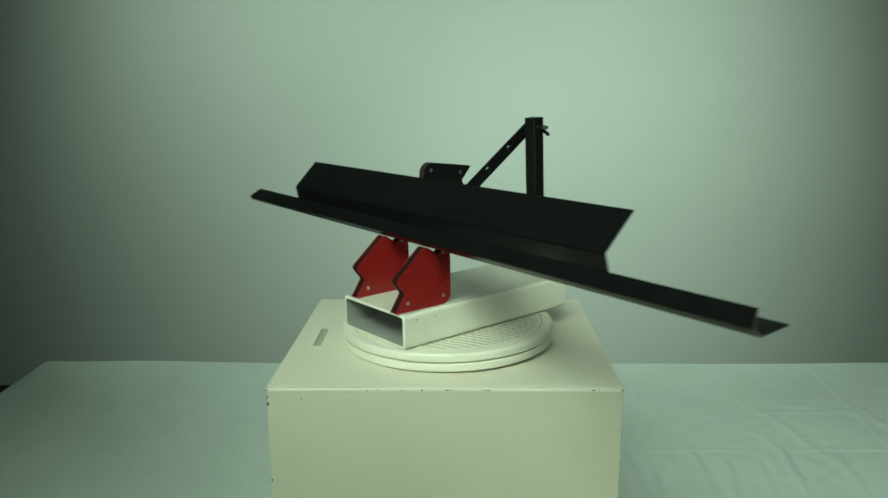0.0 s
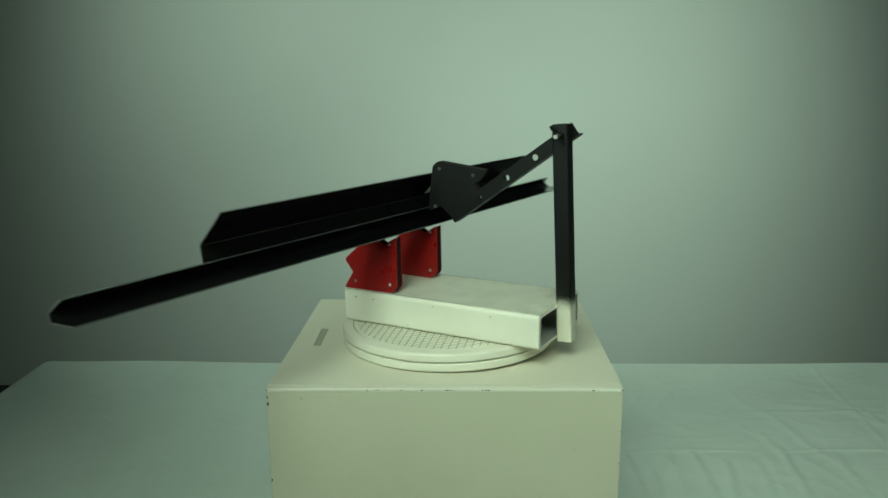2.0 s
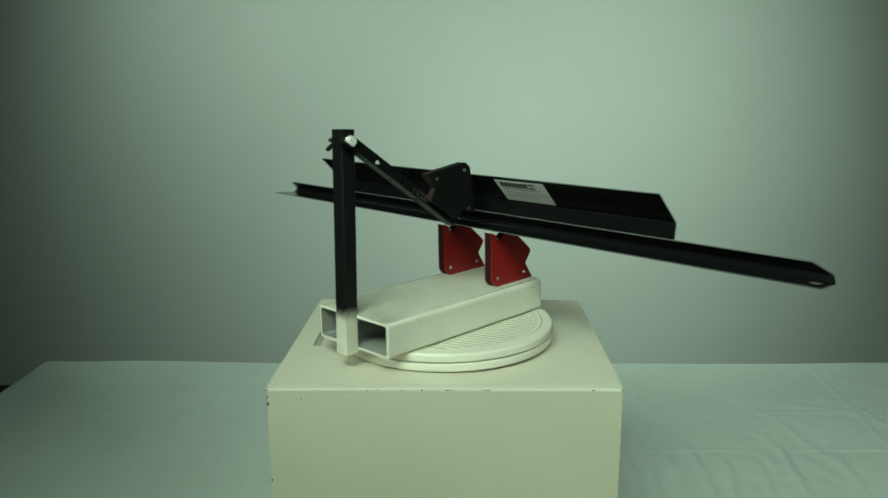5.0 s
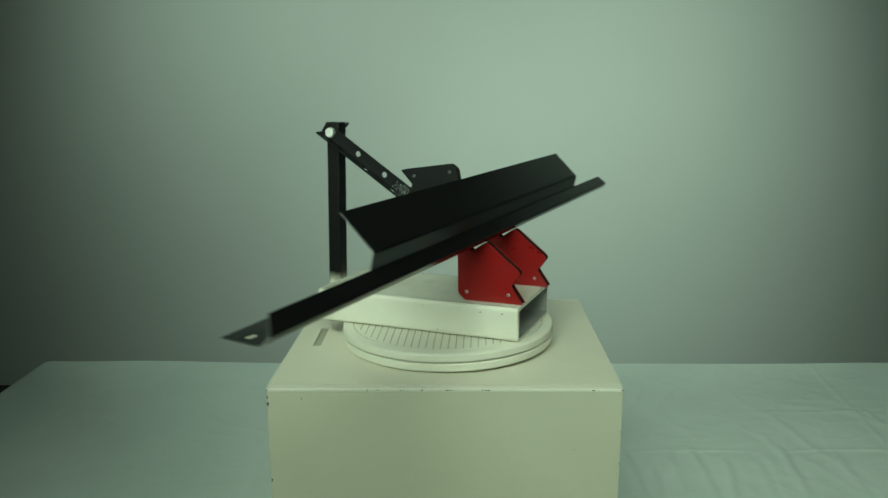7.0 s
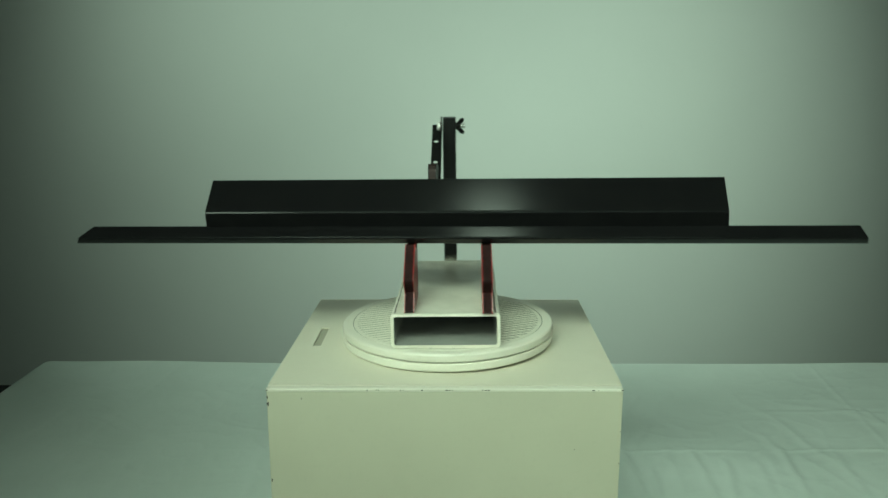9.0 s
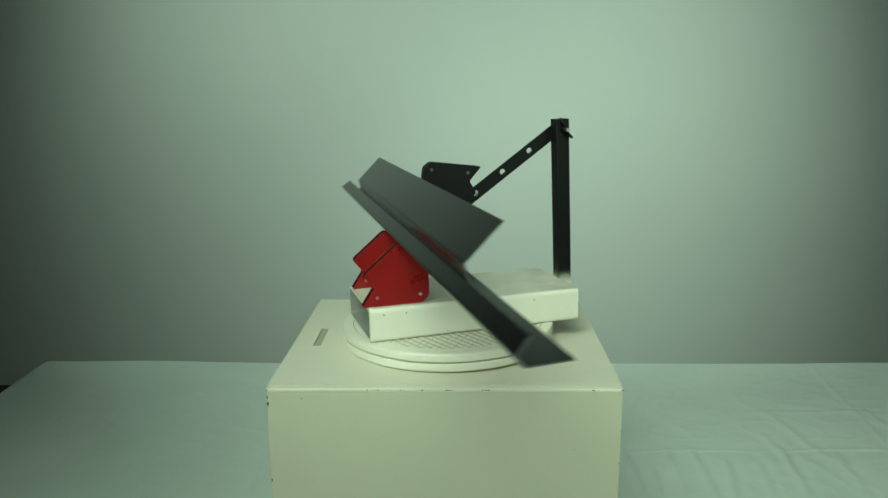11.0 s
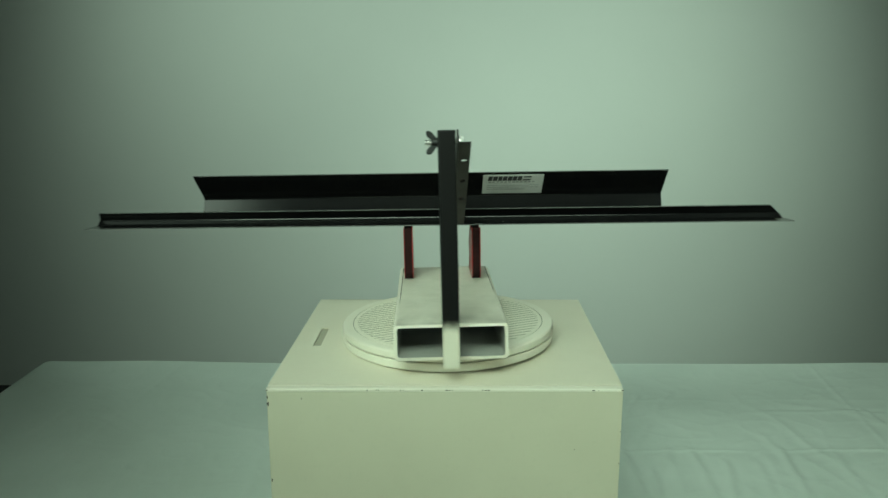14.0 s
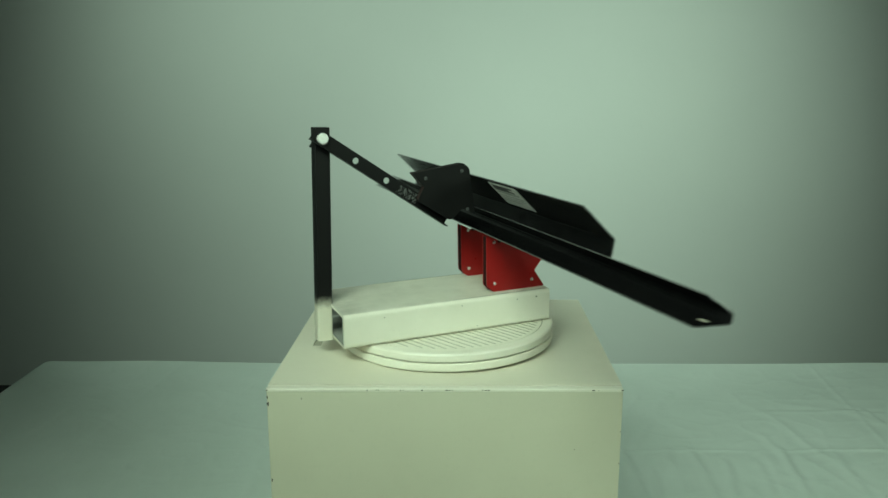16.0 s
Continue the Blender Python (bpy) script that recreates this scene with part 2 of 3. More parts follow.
def tablecloth():
    """A creased cloth over a long table, hanging down at its sides."""
    x0, x1, y0, y1, r = -1.168, 2.2, -0.55, 0.968, 0.03
    us = sorted(set(np.round(np.concatenate([np.arange(x0, 1.2, 0.0045), np.linspace(1.2, 1.45, 24), np.linspace(1.45, x1, 30), np.linspace(x0, x0 + 0.04, 12)]), 4)))
    vs = sorted(set(np.round(np.concatenate([np.linspace(y0, 0.16, 30), np.linspace(0.16, y1, 185), np.linspace(y1 - 0.04, y1, 10)]), 4)))
    bm = bmesh.new()

    def ridge(x, y, seed, sharp):
        return max(0.0, 1 - abs(noise.noise(Vector((x, y, seed)))) * sharp)

    # sharp creases from handling: start, end, height, width
    creases = []
    for a, b, k, w in (((0.381, 0.386), (0.378, 0.16), 0.0050, 0.011), ((0.479, 0.380), (0.42, 0.283), 0.0050, 0.012), ((0.42, 0.283), (0.40, 0.17), 0.0060, 0.012),
                       ((0.53, 0.380), (0.521, 0.16), 0.0045, 0.010), ((0.586, 0.330), (0.550, 0.16), 0.0055, 0.010), ((0.651, 0.330), (0.625, 0.16), 0.0040, 0.012),
                       ((0.725, 0.386), (0.695, 0.16), 0.0060, 0.010), ((0.72, 0.376), (0.717, 0.46), 0.0025, 0.010), ((0.836, 0.375), (0.812, 0.18), 0.0030, 0.012),
                       ((0.783, 0.597), (0.99, 0.601), 0.0022, 0.008), ((0.99, 0.601), (1.09, 0.58), 0.0025, 0.008), ((1.019, 0.600), (1.03, 0.48), 0.0025, 0.009),
                       ((0.484, 0.688), (0.438, 0.596), 0.0030, 0.010), ((0.462, 0.499), (0.415, 0.422), 0.0030, 0.010), ((0.573, 0.713), (0.528, 0.641), 0.0025, 0.010),
                       ((-0.955, 0.40), (-0.920, 0.60), 0.0020, 0.012), ((-0.79, 0.44), (-0.78, 0.20), 0.0015, 0.012), ((-0.40, 0.38), (-0.39, 0.18), 0.0015, 0.012)):
        creases.append((Vector(a), Vector(b) - Vector(a), k, w))

    def crease(x, y):
        z = 0.0
        p = Vector((x + 0.006 * noise.noise(Vector((x * 9, y * 9, 6.0))), y + 0.006 * noise.noise(Vector((x * 9, y * 9, 7.0)))))
        for a, d, k, w in creases:
            if abs(p.x - a.x - d.x / 2) > abs(d.x) / 2 + 0.06 or abs(p.y - a.y - d.y / 2) > abs(d.y) / 2 + 0.06:
                continue
            t = (p - a).dot(d) / d.length_squared
            end = max(0.0, 1 - max(0.0, -t, t - 1) * d.length / 0.03)
            off = (d.x * (p.y - a.y) - d.y * (p.x - a.x)) / d.length
            z += 0.55 * k * end * (math.exp(-(off / w) ** 2) - 0.6 * math.exp(-((off - 1.6 * w) / (1.3 * w)) ** 2))
        return z

    def sag(x, y):
        """The table's far edge dips behind the box."""
        u = max(0.0, min(1.0, (x + 0.85) / 0.5)) * max(0.0, min(1.0, (1.6 - x) / 0.8))
        return -0.007 * u * u * (3 - 2 * u) * max(0.0, (y - 0.5) / (y1 - 0.5)) + 0.0012 * noise.noise(Vector((x * 5, 0.4, 2.0)))

    def height(x, y):
        z = 0.0030 * noise.noise(Vector((x * 2.2, y * 2.6, 0.3))) + 0.0006 * noise.noise(Vector((x * 9, y * 12, 2.1)))
        # scattered short wrinkles
        z += 0.0024 * ridge(x * 4.2 + 1.4 * y, y * 5.5 - 0.9 * x, 5.0, 7) ** 1.5 * max(0, 0.35 + noise.noise(Vector((x * 3, y * 3, 8.0))))
        z += 0.0007 * ridge(x * 11 - 3 * y, y * 13 + 2 * x, 9.0, 5) ** 2
        # pressed folds of the cloth, in both directions
        for c, w, k in ((0.392, 0.0040, 0.0042), (0.675, 0.005, 0.0010)):
            wav = 0.006 * noise.noise(Vector((x * 4, c, 0))) - (0.010 * max(0, 0.8 - x) if x > 0 else 0)
            k = k * (0.18 if x < 0 else max(0.15, min(1, abs(x - 0.68) / 0.07)))
            z += k * math.exp(-((y - c - wav) / w) ** 2) * (0.6 + 0.6 * noise.noise(Vector((x * 5, c, 4.0))))
        for c, w, k in ((-0.80, 0.009, 0.0007), (0.98, 0.007, 0.0011)):
            z += k * math.exp(-((x - c - 0.12 * (y - 0.5)) / w) ** 2)
        # slack folds in front of the pressed line
        if y < 0.388:
            near = min(1, (0.388 - y) / 0.05)
            z += (1.0 if x > 0 else 0.15) * near * 0.0022 * ridge(x * 5.5 - y * 0.8, y * 0.5, 7.7, 7.0) ** 1.5
            z += (1.0 if x > 0 else 0.2) * near * 0.0016 * ridge(x * 12 + y * 2, y * 1.2, 3.3, 5.0) ** 2
        edge = min(1, (y1 - y) / 0.08) * min(1, (x - x0) / 0.06)
        return (z + crease(x, y)) * max(0, edge) + sag(x, y) + 0.0015 * (1 - edge) * noise.noise(Vector((x * 3, y, 1.0)))

    grid = {}
    for i, x in enumerate(us):
        for j, y in enumerate(vs):
            d = Vector((max(0, x0 + r - x), max(0, y - (y1 - r)))).length
            drop = r - math.sqrt(max(0, r * r - min(d, r) ** 2)) if d > 0 else 0
            grid[i, j] = bm.verts.new((x, y, CLOTH_TOP - drop * 0.8 + height(x, y)))
    for i in range(len(us) - 1):
        for j in range(len(vs) - 1):
            bm.faces.new((grid[i, j], grid[i + 1, j], grid[i + 1, j + 1], grid[i, j + 1]))
    rim = [grid[i, 0] for i in range(len(us) - 1, 0, -1)] + [grid[0, j] for j in range(len(vs) - 1)] + \
          [grid[i, len(vs) - 1] for i in range(len(us) - 1)] + [grid[len(us) - 1, j] for j in range(len(vs) - 1, 0, -1)]
    last = rim
    for k in range(1, 7):
        ring = []
        for s, v in enumerate(rim):
            out = 0.012 * k / 6 * (1 + 1.5 * math.sin(s * 0.42))
            dx = -1 if v.co.x < x0 + 1e-3 else 1 if v.co.x > x1 - 1e-3 else 0
            dy = -1 if v.co.y < y0 + 1e-3 else 1 if v.co.y > y1 - 1e-3 else 0
            ring.append(bm.verts.new((v.co.x + dx * out, v.co.y + dy * out, FLOOR_Z + 0.003 + (v.co.z - FLOOR_Z - 0.003) * (1 - k / 6))))
        for s in range(len(rim)):
            q = (s + 1) % len(rim)
            bm.faces.new((last[s], last[q], ring[q], ring[s]))
        last = ring
    ob = new("tablecloth", link_mesh("tablecloth", bm, M_CLOTH, True))
    return tagged(ob, "creased white cotton cloth draped over a long table", "tablecloth")


tablecloth()


def pedestal():
    """The painted box under the turntable, with a raised front lip and a slot in its top."""
    x0, x1, y0, y1 = -0.2355, 0.2312, -0.2145, 0.215
    top = BOX_TOP
    root = thing("display_box", "cream painted box with a chipped front edge, standing on the cloth", "box")
    root.location = (0, 0, CLOTH_TOP + 0.002)

    def splay(bm):
        for v in bm.verts:
            v.co.x += (0.011 if v.co.x > 0 else 0.005 if v.co.x < -0.21 else 0) * max(0, v.co.y - y0) / (y1 - y0)
        return bm

    dz = -(CLOTH_TOP + 0.002)
    # The body is a darker cream than the top board.
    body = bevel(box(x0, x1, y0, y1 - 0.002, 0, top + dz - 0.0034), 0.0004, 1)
    part("body", splay(body), M_BOX_FRONT, root, "darker cream body")
    # top board with a slot through it
    sx0, sx1, sy0, sy1 = -0.2030, -0.1910, -0.044, 0.045
    bm = bmesh.new()
    za, zb = top + dz - 0.0032, top + dz
    xs, ys = [x0 - 0.001, sx0, sx1, x1 + 0.001], [y0 + 0.0148, sy0, sy1, y1]
    vt = [[bm.verts.new((x, y, zb)) for y in ys] for x in xs]
    vb = [[bm.verts.new((x, y, za)) for y in ys] for x in xs]
    for i in range(3):
        for j in range(3):
            if (i, j) != (1, 1):
                bm.faces.new((vt[i][j], vt[i + 1][j], vt[i + 1][j + 1], vt[i][j + 1]))
                bm.faces.new((vb[i][j], vb[i][j + 1], vb[i + 1][j + 1], vb[i + 1][j]))
    loop = [(0, 0), (1, 0), (2, 0), (3, 0), (3, 1), (3, 2), (3, 3), (2, 3), (1, 3), (0, 3), (0, 2), (0, 1)]
    for ring in (loop, [(1, 1), (1, 2), (2, 2), (2, 1)]):
        for (a, b), (c, d) in zip(ring, ring[1:] + ring[:1]):
            bm.faces.new((vt[a][b], vb[a][b], vb[c][d], vt[c][d]))
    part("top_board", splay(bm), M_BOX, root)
    # Darker floor colour paints in the shade of the recess.
    part("slot_floor", box(sx0, sx1, sy0, sy1, za - 0.0001, zb - 0.0022), M_SLOT, root, "slot floor with its shade painted in")
    lip = bevel(box(x0 - 0.0006, x1 + 0.0006, y0 - 0.0006, y0 + 0.0122, za - 0.0010, zb), 0.0012, 3)
    part("front_lip", lip, M_DISK, root, "brighter raised front lip")
    # Dark strip that paints the shade into the gap behind the lip.
    part("lip_gap_shade", box(x0 + 0.001, x1 - 0.001, y0 + 0.0120, y0 + 0.0150, za - 0.0006, za + 0.0008), M_GROOVE, root, "dark strip painted as shade behind the lip")
    rng = random.Random(4)
    # short broken nicks along the lip: (place, half width, bare or dusty)
    for px, w, bare in ((-0.1035, 0.0012, 0), (-0.0915, 0.0008, 0), (-0.0885, 0.0008, 0), (-0.0600, 0.0010, 0), (-0.0565, 0.0006, 0), (-0.0318, 0.0018, 1),
                        (0.0005, 0.0022, 1), (0.0046, 0.0012, 1), (0.0082, 0.0006, 0), (0.0476, 0.0010, 0), (0.0515, 0.0020, 1), (0.0556, 0.0020, 1),
                        (0.1925, 0.0022, 1), (0.1990, 0.0006, 0), (x0 + 0.0008, 0.0016, 1), (x1 - 0.0008, 0.0016, 1)):
        front, rear = [], []
        bm = bmesh.new()
        for k in range(9):
            a = 2 * math.pi * k / 9
            q = 0.6 + 0.5 * rng.random()
            x, z = px + w * q * math.cos(a), zb - 0.0016 + 0.0009 * q * math.sin(a)
            front.append(bm.verts.new((x, y0 - 0.0011, z)))
            rear.append(bm.verts.new((x, y0 + 0.0003, z)))
        bm.faces.new(front)
        for k in range(9):
            bm.faces.new((front[k], rear[k], rear[(k + 1) % 9], front[(k + 1) % 9]))
        part("paint_chip", bm, M_CHIP if bare else M_GROOVE, root, "dark chip in the paint" if bare else "shallow dusty nick in the paint")
    for px, pz, w in ((x0 + 0.001, -0.012, 0.0016), (x0 + 0.001, -0.021, 0.0024), (x1 - 0.001, -0.06, 0.0009), (x1 - 0.001, -0.105, 0.0011), (x0 + 0.002, -0.13, 0.0018), (-0.19, -0.014, 0.0011), (0.17, -0.085, 0.0011)):
        bm = bmesh.new()
        bm.faces.new([bm.verts.new((px + w * 0.6 * rng.uniform(0.5, 1.2) * math.cos(a), y0 - 0.0003, zb + pz + w * 1.5 * rng.uniform(0.5, 1.2) * math.sin(a))) for a in [k * math.pi / 4 for k in range(8)]])
        part("paint_chip", bm, M_GROOVE if abs(px) < 0.2 else M_CHIP, root, "small chip in the paint")


pedestal()

# ---- the turntable ----
DISK_R = 0.163


def turntable():
    root = thing("turntable", "round cream motorised turntable lying on the painted box", "turntable")
    root.matrix_basis = LEAN
    base = lathe([(0, -0.0284), (DISK_R - 0.005, -0.0284), (DISK_R - 0.005, -0.0272), (DISK_R - 0.0022, -0.0271), (DISK_R - 0.0005, -0.0259), (DISK_R, -0.0235), (DISK_R, -0.0165), (DISK_R - 0.0008, -0.0151), (DISK_R - 0.008, -0.0149), (0, -0.0149)])
    part("base", base, M_DISK, root, smooth=False)
    # Dark ring added as the shade between plate and base.
    part("gap_shade_ring", lathe([(DISK_R - 0.014, -0.0150), (DISK_R - 0.0045, -0.0150), (DISK_R - 0.0045, -0.0130), (DISK_R - 0.014, -0.0130)]), M_GROOVE, root, "dark ring painted as the shade between plate and base")
    ri = 0.1465
    plate = lathe([(0, -0.0134), (DISK_R - 0.004, -0.0134), (DISK_R - 0.0004, -0.0128), (DISK_R + 0.0004, -0.0110), (DISK_R + 0.0002, -0.0035), (DISK_R - 0.0015, -0.0012), (DISK_R - 0.005, -0.0006),
                   (ri + 0.0012, -0.0005), (ri + 0.0009, -0.0014), (ri, -0.0014), (ri - 0.0003, -0.0006), (0, -0.0006)])
    turning = part("turning_plate", plate, M_DISK, root)
    bm = lathe([(ri + 0.00088, -0.00118), (ri + 0.00002, -0.00118)])
    part("groove", bm, M_GROOVE, turning, "dark ring groove")
    bm = bmesh.new()
    for ang, step, lo, hi, wide in ((20, 0.0105, -1, 13, 0.0012), (-38, 0.0105, -2, 13, 0.0004)):
        for k in range(lo - 11, hi):
            c = k * step + 0.003
            if abs(c) > ri - 0.008:
                continue
            h = math.sqrt((ri - 0.006) ** 2 - c * c)
            lo_s = -h if ang > 0 else max(-h, math.tan(radians(ang)) * c)
            if lo_s > h - 0.004:
                continue
            m = pose(0, 0, 0, 0, 0, ang) @ Matrix.Translation(((lo_s + h) / 2, c, -0.0005)) @ Matrix.Diagonal((h - lo_s, wide, 0.0005, 1))
            bmesh.ops.create_cube(bm, size=1, matrix=m)
    ribs = part("anti_slip_rib", bm, M_RIB, turning, "thin crossing anti-slip lines")
    tagged(ribs, kind="stuff")
    return root, turning


TABLE, PLATE = turntable()

# ---- the stand: tube, post, brace ----
TX0, TX1, TY0, TY1, TZ = -0.0752, 0.0772, -0.1398, 0.1874, 0.0502
HOLE_1, HOLE_2 = Vector((0.1417, 0.2559)), Vector((0.0969, 0.2249))
ALONG = (HOLE_1 - HOLE_2).normalized()


def stand():
    root = thing("display_stand", "white painted steel tube with a black upright post and drilled brace", "stand")
    w = 0.0045
    o = rounded([(TX0, 0.0002), (TX1, 0.0002), (TX1, TZ), (TX0, TZ)], 0.0075, 5)
    i = rounded([(TX0 + w, w), (TX1 - w, w), (TX1 - w, TZ - w), (TX0 + w, TZ - w)], 0.004, 5)
    bm = bmesh.new()
    rings = [[bm.verts.new((x, y, z)) for x, z in line] for line, y in ((o, TY0 + 0.0006), (o, TY1 - 0.0006), (i, TY1), (i, TY0))]
    n = len(o)
    for a, b in ((0, 1), (1, 2), (3, 0)):
        for k in range(n):
            q = (k + 1) % n
            bm.faces.new((rings[a][k], rings[b][k], rings[b][q], rings[a][q]))
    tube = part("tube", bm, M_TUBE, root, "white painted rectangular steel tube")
    # The bore gets its own grey, with the inner shade painted in.
    bore = bmesh.new()
    ends = [[bore.verts.new((x, y, z)) for x, z in i] for y in (TY0 + 0.0002, TY1 - 0.0002)]
    for k in range(n):
        q = (k + 1) % n
        bore.faces.new((ends[0][k], ends[0][q], ends[1][q], ends[1][k]))
    part("bore", bore, M_BORE, tube, "inside of the tube with its shade painted grey")
    for x, ya, yb, side in ((0.0702, -0.135, 0.088, 0.004), (-0.0690, -0.135, 0.038, -0.005)):
        line = bmesh.new()
        steps = 40
        rows = []
        for k in range(steps + 1):
            t = k / steps
            y = ya + (yb - ya) * t
            w = 0.0008 * (0.5 + 1.1 * abs(noise.noise(Vector((y * 60, x * 50, 1.0))))) * (1 - max(0, t - 0.85) / 0.16)
            xc = x + side * 0.25 * t + 0.0003 * noise.noise(Vector((y * 25, x * 9, 3.0)))
            z = TZ + 0.00012 - 0.06 * max(0, abs(xc - (TX0 + TX1) / 2) - 0.0690)
            rows.append((line.verts.new((xc - w, y, z)), line.verts.new((xc + w, y, z))))
        for a, b in zip(rows, rows[1:]):
            line.faces.new((a[0], a[1], b[1], b[0]))
        part("edge_line", line, M_CHIP, tube, "thin dark line")
    rng = random.Random(21)
    for y, z, w in ((-0.075, 0.0400, 0.0011), (-0.112, 0.0405, 0.0013), (0.015, 0.0415, 0.0009), (0.12, 0.0395, 0.0010), (-0.02, 0.0075, 0.0009)):
        for x, sgn in ((TX0 - 0.0002, -1), (TX1 + 0.0002, 1)):
            chip = bmesh.new()
            yy = y + rng.uniform(-0.012, 0.012)
            chip.faces.new([chip.verts.new((x, yy + w * rng.uniform(0.6, 1.3) * math.cos(a), z + w * rng.uniform(0.5, 1.0) * math.sin(a))) for a in [k * math.pi / 4 for k in range(8)]])
            part("paint_chip", chip, M_CHIP, tube, "tiny dark paint chip")

    # square post, leaning a little towards the panel
    h = 0.0112
    post = bmesh.new()
    sec = rounded([(-h, -h), (h, -h), (h, h), (-h, h)], 0.003, 3)
    inn = rounded([(-h + 0.002, -h + 0.002), (h - 0.002, -h + 0.002), (h - 0.002, h - 0.002), (-h + 0.002, h - 0.002)], 0.002, 3)
    lv = [[post.verts.new((x, y, z)) for x, y in line] for line, z in ((sec, 0.0), (sec, 0.306), (inn, 0.306), (inn, 0.0))]
    n = len(sec)
    for a, b in ((0, 1), (1, 2), (2, 3), (3, 0)):
        for k in range(n):
            q = (k + 1) % n
            post.faces.new((lv[a][k], lv[b][k], lv[b][q], lv[a][q]))
    ob = part("post", post, M_POST, root, "black square post with a white painted foot")
    ob.matrix_basis = pose(0.001, 0.1978, -0.004, 1.95, 0.35, 0)
    cap = bevel(box(-h + 0.0002, h - 0.0002, -h + 0.0002, h - 0.0002, 0.3045, 0.3080), 0.0010, 2)
    part("cap", cap, M_BLACK_MATT, ob)

    # drilled angle-iron brace: web with holes, flange along its lower edge
    def web_point(s, t):
        p = HOLE_2 + ALONG * s + Vector((-ALONG.y, ALONG.x)) * t
        return p.x, p.y

    def strip(s0, s1, holes, place, t0, t1, thick, hr):
        """A flat bar along s with round holes through it; place(s, t, d) gives the point."""
        bm = bmesh.new()
        half = (t1 - t0) / 2
        mid = (t0 + t1) / 2
        layers = []
        for d in (0, thick):
            vs = {}

            def vert(s, t, vs=vs, d=d):
                key = (round(s, 6), round(t, 6))
                if key not in vs:
                    vs[key] = bm.verts.new(place(s, t, d))
                return vs[key]

            faces_rim = []
            cur = s0
            for c in holes:
                a, b = c - half, c + half
                if a > cur + 1e-5:
                    bm.faces.new((vert(cur, t0), vert(a, t0), vert(a, t1), vert(cur, t1)))
                seg = 16
                circ = [vert(c + hr * math.cos(2 * math.pi * k / seg), mid + hr * math.sin(2 * math.pi * k / seg)) for k in range(seg)]
                sq = []
                for k in range(seg):
                    x, y = math.cos(2 * math.pi * k / seg), math.sin(2 * math.pi * k / seg)
                    f = half / max(abs(x), abs(y))
                    sq.append(vert(c + x * f, mid + y * f))
                for k in range(seg):
                    q = (k + 1) % seg
                    bm.faces.new((circ[k], sq[k], sq[q], circ[q]))
                faces_rim.append(circ)
                cur = b
            if s1 > cur + 1e-5:
                bm.faces.new((vert(cur, t0), vert(s1, t0), vert(s1, t1), vert(cur, t1)))
            layers.append((vert, faces_rim))
        for ca, cb in zip(layers[0][1], layers[1][1]):
            for k in range(len(ca)):
                q = (k + 1) % len(ca)
                bm.faces.new((ca[k], cb[k], cb[q], ca[q]))
        va, vb = layers[0][0], layers[1][0]
        for (sa, ta), (sb, tb) in (((s0, t0), (s1, t0)), ((s1, t0), (s1, t1)), ((s1, t1), (s0, t1)), ((s0, t1), (s0, t0))):
            bm.faces.new((va(sa, ta), vb(sa, ta), vb(sb, tb), va(sb, tb)))
        return bm

    pitch = (HOLE_1 - HOLE_2).length
    holes = [-pitch, 0.0, pitch]
    WX = -0.0100
    web = strip(-0.1135, 0.127, holes, lambda s, t, d: (WX - d, *web_point(s, t)), -0.0105, 0.0095, 0.002, 0.0046)
    brace = part("brace", web, M_BLACK_MATT, root, "drilled black angle-iron brace")
    flange = strip(-0.1135, 0.127, [-pitch * 0.5, pitch * 0.5, pitch * 1.5], lambda s, t, d: (WX - 0.0022 - t, *web_point(s, -0.0105 + d)), 0.0, 0.0150, 0.002, 0.0042)
    part("flange", flange, M_BLACK_MATT, brace)
    sticker = bmesh.new()
    rng = random.Random(8)
    for k in range(110):
        s, t = -0.056 + 0.034 * rng.random() ** 2.0, rng.uniform(-0.0090, 0.004)
        l, w2, lean = rng.uniform(0.0015, 0.0055), rng.uniform(0.0002, 0.0008), rng.uniform(-0.0006, 0.0012)
        quad = [sticker.verts.new((WX - 0.0023, *web_point(s + a, t + b))) for a, b in ((0, 0), (w2, 0.0002), (w2 + lean, l), (lean, l * 0.9))]
        sticker.faces.new(quad)
    part("scratch", sticker, M_STEEL, brace, "bright worn scratches")

    # bolt through post and brace, wing nut on the far side
    by, bz = HOLE_2.x + ALONG.x * 0.1115, HOLE_2.y + ALONG.y * 0.1115
    along_x = Matrix.Translation((0, by, bz)) @ pose(0, 0, 0, 0, 90, 0)
    bolt = part("bolt", cylinder(0.0032, 0.047, along_x @ Matrix.Translation((0, 0, -0.017)), 16), M_STEEL, root, "zinc-plated bolt")
    head = bevel(cylinder(0.0076, 0.0045, along_x @ Matrix.Translation((0, 0, -0.0185)), 24), 0.0018, 4)
    part("bolt_head", head, M_ZINC, bolt)
    part("washer", bevel(cylinder(0.0085, 0.0012, along_x @ Matrix.Translation((0, 0, -0.0138)), 24), 0.0003, 1), M_STEEL, bolt)
    part("washer", bevel(cylinder(0.008, 0.0012, along_x @ Matrix.Translation((0, 0, 0.0124)), 24), 0.0003, 1), M_STEEL, bolt)
    nut = cylinder(0.0062, 0.008, along_x @ Matrix.Translation((0, 0, 0.0138)), 20, 0.0046)
    for sgn in (1, -1):
        wing = rounded([(0.002, 0.0), (0.006, 0.001), (0.0165, 0.009), (0.0165, 0.0145), (0.011, 0.0145), (0.003, 0.007)], 0.003, 4)
